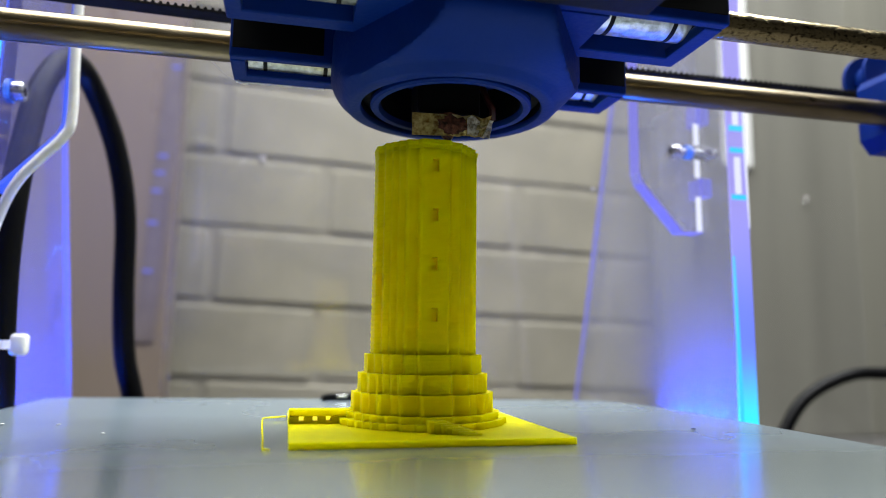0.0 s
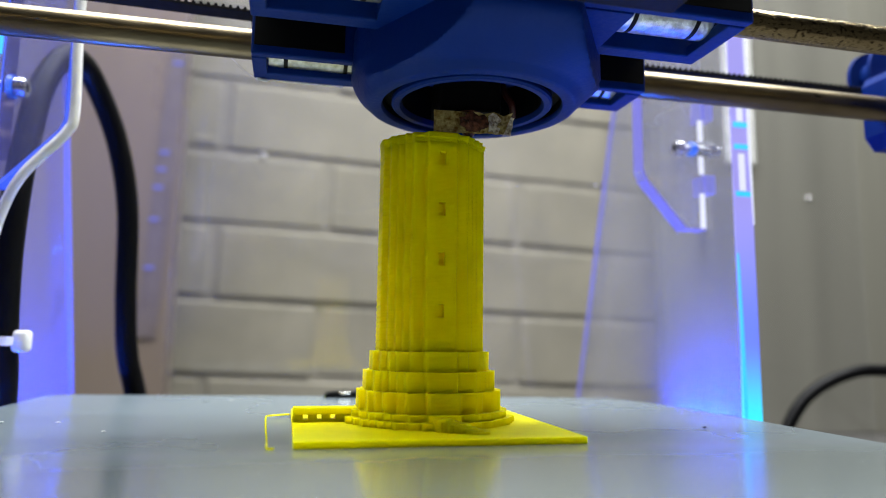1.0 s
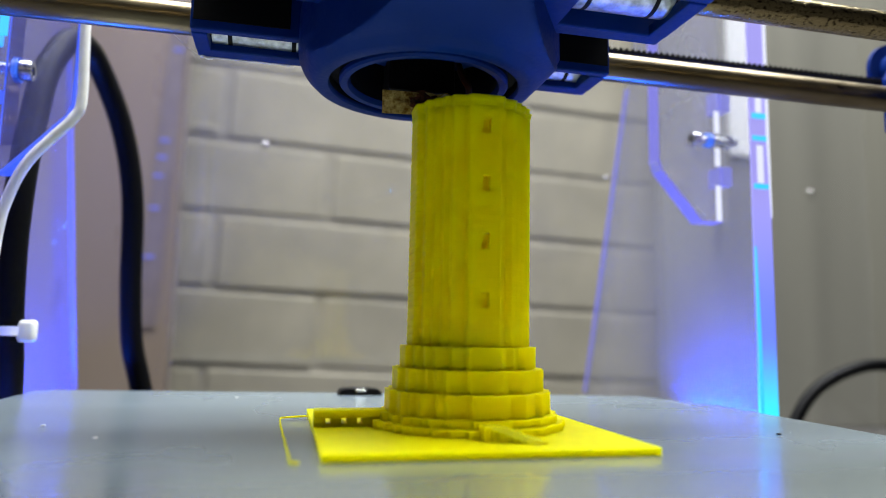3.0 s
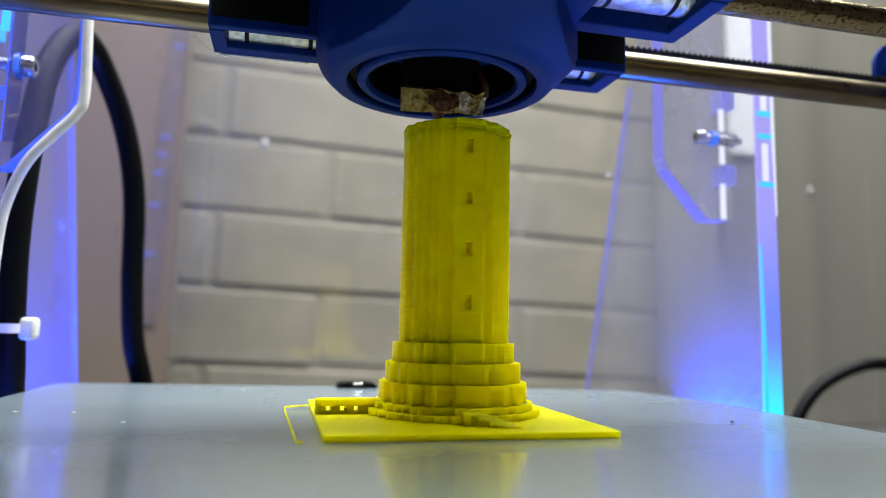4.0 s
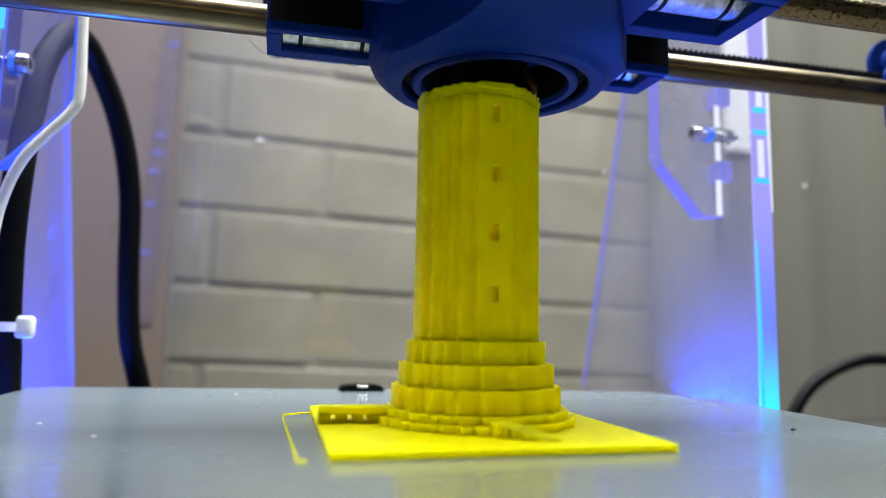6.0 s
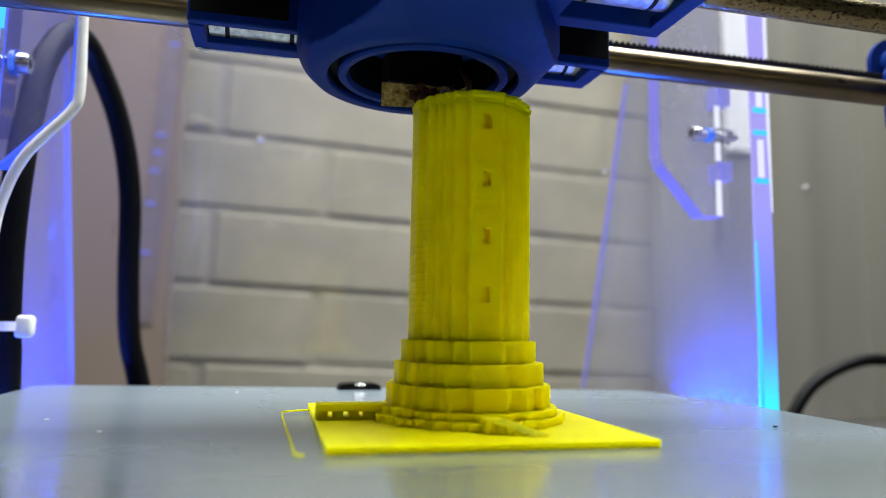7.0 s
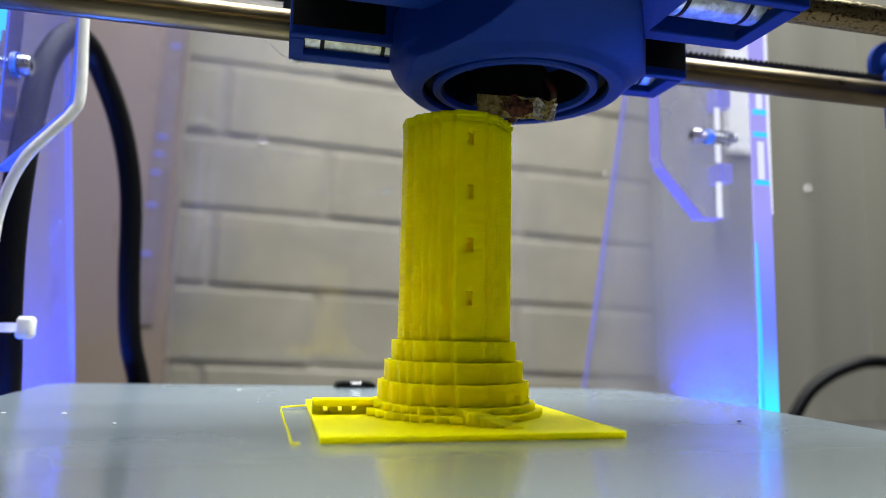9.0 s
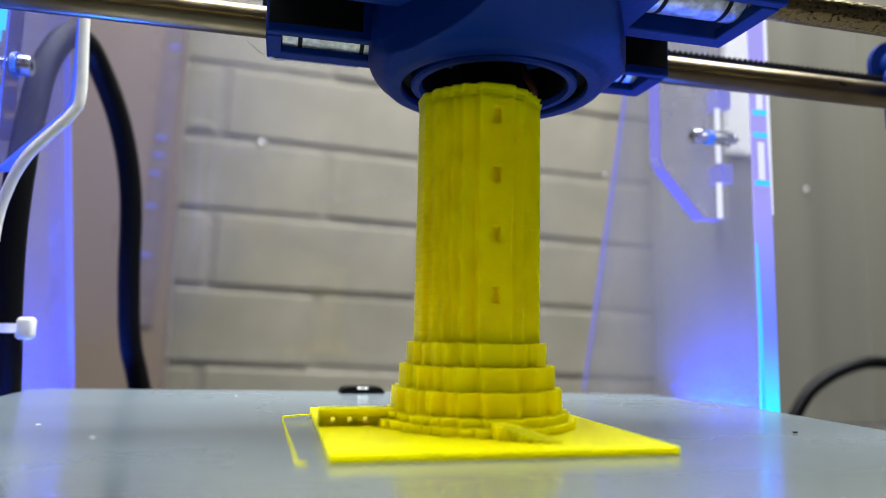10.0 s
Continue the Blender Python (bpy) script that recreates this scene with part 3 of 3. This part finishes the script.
# ---- bed ----
def build_bed():
    bed = thing("print_bed", "pale frosted glass print bed with clipped corners", "print bed")
    outline = [(-116.5, -108), (94.5, -108), (95.6, 55), (92.6, 72), (86, 90), (60, 95), (-112, 117), (-118, 112)]
    bm = bmesh.new()
    prism(bm, outline, "z", -3.2, 0)
    bmesh.ops.bevel(bm, geom=[e for e in bm.edges if abs(e.verts[0].co.z - e.verts[1].co.z) < 0.1 and e.verts[0].co.z > -0.1], offset=0.5, segments=2, affect="EDGES")
    part("glass_plate", bm, BEDGLASS, bed)
    bm = bmesh.new()
    prism(bm, [(x * 0.97, y * 0.97) for x, y in outline], "z", -6.5, -3.3)
    part("heater_plate", bm, BLACK, bed, "black heater plate")
    clip = thing("binder_clip", "small black clip on the rear edge of the glass", "clip", -14, 99, 0)
    bm = bmesh.new()
    prism(bm, [(-7.2, -4), (-7.2, 0.4), (-6.4, 1.7), (-4.5, 2.1), (4.5, 2.1), (6.4, 1.7), (7.2, 0.4), (7.2, -4)], "y", -4, 4)
    part("jaw", bm, BLACK, clip)
    # Small zinc pin added for the clip's white highlight.
    bm = bmesh.new()
    rod(bm, (-1.7, -3.9, 1.75), (1.7, -3.9, 1.75), 0.4, 10)
    part("highlight_pin", bm, ZINC, clip)
    strand = thing("filament_strand", "thin yellow plastic strand stuck on the bed", "strand")
    bm = bmesh.new()
    sweep(bm, smooth_path([(-33.8, 33, 1.0), (-38.6, 33.0, 0.7), (-39.9, 31.5, 0.5), (-39.4, 12, 0.3), (-38.6, -10, 0.3), (-38.3, -20.0, 0.3), (-37.6, -21.4, 0.3), (-36.9, -21.6, 0.3)], 6), 0.22, 8)
    part("strand_line", bm, YELLOW, strand, "", True)
    crumbs = []
    for x, y, size, mat, lab in ((68.6, -0.9, 0.5, BLACK, "tiny black crumb on the glass bed"), (-88.5, 26.5, 0.45, WHITE, "tiny white plastic crumb on the glass bed"),
                                 (-74.0, 8.2, 0.4, WHITE, "tiny white plastic crumb on the glass bed"), (-101.7, 28.7, 0.45, WHITE, "tiny white plastic crumb on the glass bed"),
                                 (-53.0, 86.0, 0.4, WHITE, "tiny white plastic crumb on the glass bed")):
        bm = bmesh.new()
        bmesh.ops.create_icosphere(bm, subdivisions=1, radius=size)
        for v in bm.verts:
            v.co = Vector((v.co.x * 1.5, v.co.y * 0.8, v.co.z * 0.45 + size * 0.4))
        ob = part("plastic_crumb", bm, mat)
        ob.location = (x * MM, y * MM, 0.00012)
        crumbs.append(tagged(ob, lab, "crumb", "crumbs on the bed"))
    return [bed, clip, strand] + crumbs


# ---- printed tower ----
VOX = 1.545


def blocky_circle(n, soft=0.5):
    """The rounded outline of a circle made of square cells, n cells in radius, in millimetres."""
    lim = (n + 0.35) ** 2
    half = {j: max(i for i in range(n + 1) if i * i + j * j <= lim) for j in range(-n, n + 1)}
    pts = []
    for j in range(-n, n + 1):
        pts += [(half[j] + 0.5, j - 0.5), (half[j] + 0.5, j + 0.5)]
    for j in range(n, -n - 1, -1):
        pts += [(-half[j] - 0.5, j + 0.5), (-half[j] - 0.5, j - 0.5)]
    clean = []
    for i, p in enumerate(pts):
        a, c = pts[i - 1], pts[(i + 1) % len(pts)]
        if p == a:
            continue
        if (p[0] - a[0]) * (c[1] - p[1]) - (p[1] - a[1]) * (c[0] - p[0]) == 0:
            continue
        clean.append(p)
    out = []
    m = len(clean)
    for i, p in enumerate(clean):
        a, p, c = Vector(clean[i - 1]), Vector(p), Vector(clean[(i + 1) % m])
        r = soft
        p0 = p + (a - p).normalized() * min(r, (a - p).length * 0.48)
        p2 = p + (c - p).normalized() * min(r, (c - p).length * 0.48)
        out += [p0, (p0 + p2) * 0.25 + p * 0.5, p2]
    return [q * VOX for q in out]


def layered(bm, outline, cx, cy, z0, z1, layer, rnd, wobble=0.05, grow=None, notches=(), beads=0.0):
    """Stacks printed layers of one outline; notches: (half width, depth, bottom, top) pressed into the front face."""
    front = min(q.y for q in outline)
    # insert fixed points for the notch in the front face
    pts = []
    for i, q in enumerate(outline):
        pts.append((q, False))
        nx = outline[(i + 1) % len(outline)]
        if abs(q.y - front) < 1e-4 and abs(nx.y - front) < 1e-4 and q.x * nx.x < 0 and notches:
            w = notches[0][0] * (1 if nx.x > q.x else -1)
            pts += [(Vector((-w, front)), False), (Vector((-w, front)), True), (Vector((w, front)), True), (Vector((w, front)), False)]
    rings = []
    n = max(1, round((z1 - z0) / layer))
    drift = 0.0
    for k in range(n):
        za, zb = z0 + (z1 - z0) * k / n, z0 + (z1 - z0) * (k + 1) / n
        drift = drift * 0.75 + rnd.uniform(-wobble, wobble)
        jx, jy = rnd.uniform(-wobble, wobble) * 0.7, rnd.uniform(-wobble, wobble) * 0.7
        for z, inset in ((za + (zb - za) * 0.08, 0.02), (za + (zb - za) * 0.5, 0.0), (za + (zb - za) * 0.92, 0.02)):
            g = 0.0 if grow is None else grow((z - z0) / (z1 - z0))
            deep = next((d for w, d, lo, hi in notches if lo <= z <= hi), 0.0)
            ring = []
            for q, inner in pts:
                ln = q.length
                bead = beads * max(0.0, -q.x / ln - 0.72) * 3.5 * max(0.0, math.sin(z * 4.3 + 0.6 * math.sin(z * 0.7)))
                f = (ln + drift - inset + g + bead) / ln
                ring.append((cx + q.x * f + jx, cy + q.y * f + jy + (deep if inner else 0.0), z))
            rings.append(ring)
    rings_mesh(bm, rings)


def build_tower():
    rnd = random.Random(11)
    cx, cy = -0.3, 11.2
    tower = thing("printed_tower", "bright yellow printed model of a stepped round tower", "printed model")
    bm = bmesh.new()
    box(bm, -33.4, 27.4, -21.7, 43.5, 0.05, VOX, 0.22, 2)
    part("base_slab", bm, YELLOW, tower)
    for n, z0, z1 in ((13, 1, 2), (12, 2, 3), (11, 3, 6), (10, 6, 9), (9, 9, 12)):
        bm = bmesh.new()
        layered(bm, blocky_circle(n), cx, cy, z0 * VOX, z1 * VOX, 0.31, rnd, 0.010, None, (), 0.05)
        part("tier", bm, YELLOW, tower)
    bm = bmesh.new()
    wins = [(0.78, 1.5, z - 1.6, z + 1.6) for z in (28.1, 40.4, 52.5, 65.0)]
    layered(bm, blocky_circle(8), cx, cy, 12 * VOX, 69.2, 0.31, rnd, 0.013, None, wins, 0.16)
    part("shaft", bm, YELLOW, tower)
    bm = bmesh.new()
    layered(bm, blocky_circle(8, 1.0), cx, cy, 69.2, 71.4, 0.31, rnd, 0.10, lambda f: 0.1 + 0.42 * f)
    part("rim", bm, YELLOW, tower, "rough overhanging top rim being printed")
    # low arcade wall from the slab's edge to the tower
    bm = bmesh.new()
    x0, x1, y0, y1 = -33.3, -16.0, 9.6, 13.6
    zb, zt, zl, zh = VOX, 5.0, 2.2, 3.3
    holes = [(-30.9, -29.7), (-27.6, -26.4), (-24.4, -23.2)]
    box(bm, x0, x1, y0, y1, zb, zl)
    box(bm, x0, x1, y0, y1, zh, zt, 0.25)
    edges = [x0] + [v for hpair in holes for v in hpair] + [x1]
    for a, b2 in zip(edges[::2], edges[1::2]):
        box(bm, a, b2, y0, y1, zl, zh)
    part("arcade_wall", bm, YELLOW, tower, "low wall with three small openings")
    for k in range(7):
        bm = bmesh.new()
        x, h = -2.0 + 1.15 * k, 2.7 - 0.38 * k
        box(bm, x - 1.3, x + 2.9, -12.4 - 0.62 * k, -8.0, VOX - 0.1, VOX + max(0.45, h), 0.42, 3)
        part("step", bm, YELLOW, tower)
    bm = bmesh.new()
    for k in range(9):
        x = 13 + k * 1.6 + rnd.uniform(-0.4, 0.4)
        r = rnd.uniform(0.25, 0.5)
        bmesh.ops.create_icosphere(bm, subdivisions=1, radius=r, matrix=Matrix.Translation((x, 42.6 + rnd.uniform(-0.5, 0.5), VOX + r * 0.4)))
    tagged(part("fringe", bm, YELLOW, tower, "tiny plastic beads on the slab's edge"), kind="stuff")
    return [tower]


# ---- print head ----
def build_head():
    head = thing("extruder_carriage", "blue printed carriage with a round fan duct and nozzle", "carriage")
    for (y0, y1, x0, x1, zb, yr, zr) in ((4.0, 21.4, -51.3, 54.8, 90.4, 17.4, ROD_Z), (-37.0, -12.6, -50.6, 58.5, 91.9, -23.6, FRONT_ROD_Z)):
        yc = (y0 + y1) / 2
        bm = bmesh.new()
        zt = 107.0
        # walls round two open bearing pockets
        box(bm, x0, x1, y0, y0 + 2.6, zb, zt, 0.5)
        box(bm, x0, x1, y1 - 4.8, y1, zb, zt, 0.5)
        box(bm, x0, x0 + 3.6, y0 + 3, y1 - 4, zb, zb + 2.6, 0.3)
        box(bm, x1 - 4.4, x1, y0 + 3, y1 - 4, zb, zb + 2.6, 0.3)
        box(bm, x0 + 27.5, x1 - 27.5, y0 + 3, y1 - 4, zb, zb + 12)
        box(bm, x0 + 0.2, x1 - 0.2, y0 + 3, y1 - 4, zb + 14.8, zt - 0.3)
        part("bearing_block", bm, BLUE, head)
        # White strip paints the light caught along the rear lower edge.
        if y0 > 0:
            bm = bmesh.new()
            box(bm, x0 + 0.5, -27.5, y1 - 0.2, y1 + 0.3, zb - 0.16, zb + 0.12, 0.05)
            part("edge_highlight", bm, WHITE, head, "white strip painted as light on the block edge")
        # Black sheets put shade onto the blocks' front faces.
        for xa, xb in ((x0 + 0.7, -28.5), (38.5, x1 - 0.7)):
            bm = bmesh.new()
            box(bm, xa, xb, y0 - 0.35, y0 + 0.3, zb + 2.2, zt - 0.05, 0.1)
            part("shade_sheet", bm, BLACK, head, "black sheet painted as shade on the block front")
        for xa in (x0 + 3.9, x1 - 28.2):
            bm = bmesh.new()
            rod(bm, (xa, yr - 0.8, zr), (xa + 24, yr - 0.8, zr), 5.9, 36)
            bearing = part("linear_bearing", bm, BEARING, head, "scuffed steel linear bearing", True)
            for g in (3.8, 19.4):
                bm = bmesh.new()
                rod(bm, (xa + g, yr - 0.8, zr), (xa + g + 1.1, yr - 0.8, zr), 5.98, 36)
                part("groove_ring", bm, BLACK, bearing, "dark retaining groove")
    # Unseen plate added over both blocks to keep overhead light out.
    bm = bmesh.new()
    box(bm, -50.5, 57.0, -39.5, 21.8, 107.2, 110.4, 0.6)
    part("unseen_shade_plate", bm, BLUE, head, "blue plate added out of view to shade the blocks")
    # duct shell: a round mouth that widens to the front and to one side
    cx, cy = 3.4, -0.8
    rings = []
    n = 132

    def ring(x0, x1, y0, y1, z, power):
        out = []
        for k in range(n):
            a = 2 * math.pi * k / n
            c, s = math.cos(a), math.sin(a)
            e = 2 / power
            px, py = math.copysign(abs(c) ** e, c), math.copysign(abs(s) ** e, s)
            out.append(((x0 + x1) / 2 + (x1 - x0) / 2 * px, (y0 + y1) / 2 + (y1 - y0) / 2 * py, z))
        return out
    for r, z in ((22.5, 79.9), (22.8, 79.3), (25.0, 79.1), (26.2, 79.5), (27.2, 80.6)):
        rings.append(ring(cx - r, cx + r, cy - r, cy + r, z, 2))

    def chamfer(points):
        """Cuts both front corners off obliquely."""
        out = []
        for x, y, z in points:
            for side, at in ((-1, -6.2), (1, 16.0)):
                over = (x - at) * side * 0.855 - (y + 40) * 0.519
                if over > 0:
                    x, y = x - side * over * 0.855, y + over * 0.519
            out.append((x, y, z))
        return out
    steps = 20
    for k in range(1, steps + 1):
        f = k / steps
        g = 1 - (1 - f) ** 1.6
        x0, x1 = cx - 27.2 - 2.7 * g, cx + 27.2 + 5.2 * g
        y0, y1 = cy - 27.2 - 12.0 * g, cy + 27.2 - 3.0 * g
        rings.append(chamfer(ring(x0, x1, y0, y1, 80.6 + 8.2 * f, 2 + 3.6 * f)))
    rings.append(chamfer(ring(-26.3, 36.0, -40.4, 22, 97.5, 6)))
    bm = bmesh.new()
    rings_mesh(bm, rings, (False, True))
    part("fan_duct", bm, BLUE, head, "smooth blue fan duct shell", True)
    bm = bmesh.new()
    inner = [ring(cx - r, cx + r, cy - r, cy + r, z, 2) for r, z in ((22.55, 79.7), (22.55, 84.0), (20.2, 84.0), (20.2, 80.0), (19.7, 79.5), (18.2, 79.6), (17.7, 80.6), (17.6, 82.0))]
    rings_mesh(bm, inner, (False, False))
    part("duct_lip", bm, BLUE, head, "thin inner ring of the duct mouth", True)
    # Black ring paints the shade in the air gap round the mouth.
    bm = bmesh.new()
    rings_mesh(bm, [ring(cx - r, cx + r, cy - r, cy + r, z, 2) for r, z in ((22.5, 80.6), (22.5, 82.6), (20.25, 82.6), (20.25, 80.8))], (False, False))
    part("gap_shade", bm, BLACK, head, "black ring painted as shade in the mouth gap")
    # Black lining paints the shade inside the duct.
    bm = bmesh.new()
    rings_mesh(bm, [ring(cx - r, cx + r, cy - r, cy + r, z, 2) for r, z in ((17.55, 80.9), (17.5, 93.0))], (False, True))
    part("duct_shade_lining", bm, BLACK, head, "black lining painted as shade inside the duct")
    bm = bmesh.new()
    box(bm, -9, 36, -52, -40.8, 88.9, 114, 1.2)
    box(bm, -20, 36, -40.6, -8, 97.6, 114, 1.2)
    part("fan", bm, BLACK, head, "black fan above the duct")
    bm = bmesh.new()
    box(bm, -5.0, 11.0, -1.5, 9.5, 78.5, 88.0, 0.6)
    part("heater_block", bm, BLACK, head, "plain black heater block")
    # crumpled amber tape in front of the heater block
    rnd = random.Random(3)
    bm = bmesh.new()
    nx, nz = 16, 7
    grid = []
    for j in range(nz + 1):
        line = []
        for i in range(nx + 1):
            u, w = i / nx, j / nz
            crumple = max(0.0, u - 0.35)
            zlow = 71.6 + 0.9 * u + 0.5 * crumple * math.sin(u * 19) * (1 - w)
            x = -6.9 + 20.4 * u - 3.6 * (1 - w) * max(0.0, u - 0.3)
            y = -3.7 + 0.5 * crumple * math.sin(u * 11 + w * 4) + rnd.uniform(-1, 1) * (0.06 + 0.45 * crumple)
            line.append(bm.verts.new((x, y, zlow + (5.7 + 0.9 * crumple * math.sin(u * 27) - 0.5 * u) * w)))
        grid.append(line)
    for j in range(nz):
        for i in range(nx):
            bm.faces.new((grid[j][i], grid[j][i + 1], grid[j + 1][i + 1], grid[j + 1][i]))
    bmesh.ops.solidify(bm, geom=bm.faces[:], thickness=0.15)
    part("heat_tape", bm, TAPE, head, "crumpled amber heat tape")
    bm = bmesh.new()
    grid = []
    for j in range(7):
        line = []
        for i in range(8):
            u, w = i / 7, j / 6
            line.append(bm.verts.new((6.6 + 6.6 * u + 0.9 * w * u, -4.6 - 0.8 * math.sin(u * 5 + 0.8) + rnd.uniform(-0.45, 0.45) + 1.6 * u, 72.2 + 0.5 * u + (4.3 + 0.6 * math.sin(u * 9)) * w + rnd.uniform(-0.2, 0.2))))
        grid.append(line)
    for j in range(6):
        for i in range(7):
            bm.faces.new((grid[j][i], grid[j][i + 1], grid[j + 1][i + 1], grid[j + 1][i]))
    bmesh.ops.solidify(bm, geom=bm.faces[:], thickness=0.2)
    part("foil_scrap", bm, SCRAP, head, "crumpled whitish scrap of insulation")
    bm = bmesh.new()
    rod(bm, (2.7, -0.8, 71.5), (2.7, -0.8, 75.2), 0.7, 20, 3.2)
    rod(bm, (2.7, -0.8, 75.2), (2.7, -0.8, 78), 3.2, 6)
    part("nozzle", bm, SOOT, head, "soot-covered brass nozzle")
    bm = bmesh.new()
    bmesh.ops.create_icosphere(bm, subdivisions=4, radius=1)
    for v in bm.verts:
        k = 1 + 0.35 * noise.noise(v.co * 2.3) + 0.3 * noise.noise(v.co * 6.0)
        v.co = Vector((3.4 + v.co.x * (3.5 + 1.0 * v.co.z) * k, -4.0 + v.co.y * 0.6 * k, 74.6 + v.co.z * 2.2 * k))
    part("residue", bm, SOOT, head, "burnt plastic blob", True)
    bm = bmesh.new()
    sweep(bm, smooth_path([(16.5, 6, 80.5), (16.0, 4.5, 83), (14.5, 5, 86), (13.5, 8, 92)]), 0.9, 10)
    part("heater_wire", bm, RED, head, "dull red heater wire", True)
    bm = bmesh.new()
    sweep(bm, smooth_path([(-50.8, 20.8, 90.7), (-49.6, 20.4, 90.0), (-48.6, 20.3, 89.7), (-47.6, 20.4, 89.9)]), 0.35, 8)
    part("plastic_string", bm, WHITE, head, "stray pale plastic string", True)
    bm = bmesh.new()
    sweep(bm, smooth_path([(-51.0, 21.2, 90.6), (-53.5, 21.3, 92.0), (-57.0, 21.6, 95.2), (-60.5, 22, 98.6)]), 0.06, 6)
    part("plastic_string", bm, BEARING, head, "fine grey hanging thread", True)
    bm = bmesh.new()
    box(bm, -53.5, -47, 29, 37.5, 110.5, 117.5, 0.6)
    box(bm, -50.5, -46, 21, 30, 104, 116, 0.6)
    part("belt_clamp", bm, BLACK, head, "small black belt clamp")
    return head


build_room()
build_brick_wall()
build_panels()
build_glints()
build_rear_sheet()
build_frame_side(1, 112.6, 119.6, "clear acrylic side frame with blue lit edges")
build_frame_side(-1, -126.5, -135.0, "clear acrylic side frame with violet lit edges")
build_screw(103.5, 58, 92.6, 1)
build_screw(-118.6, 60, 95.4, -1, 1.12)
build_led_strips()
build_panel_reflection()
build_rods()
build_belt()
build_axis_end()
build_cables()
BED_THINGS = build_bed() + build_tower()
HEAD = build_head()


def motions():
    for ob in BED_THINGS:
        p = ob.location.copy()
        walk(ob, [(t, Matrix.Translation((p.x, p.y + d * MM, p.z))) for t, d in BED_ROWS])
    walk(HEAD, [(t, Matrix.Translation((d * MM, 0, 0))) for t, d in HEAD_ROWS])


motions()
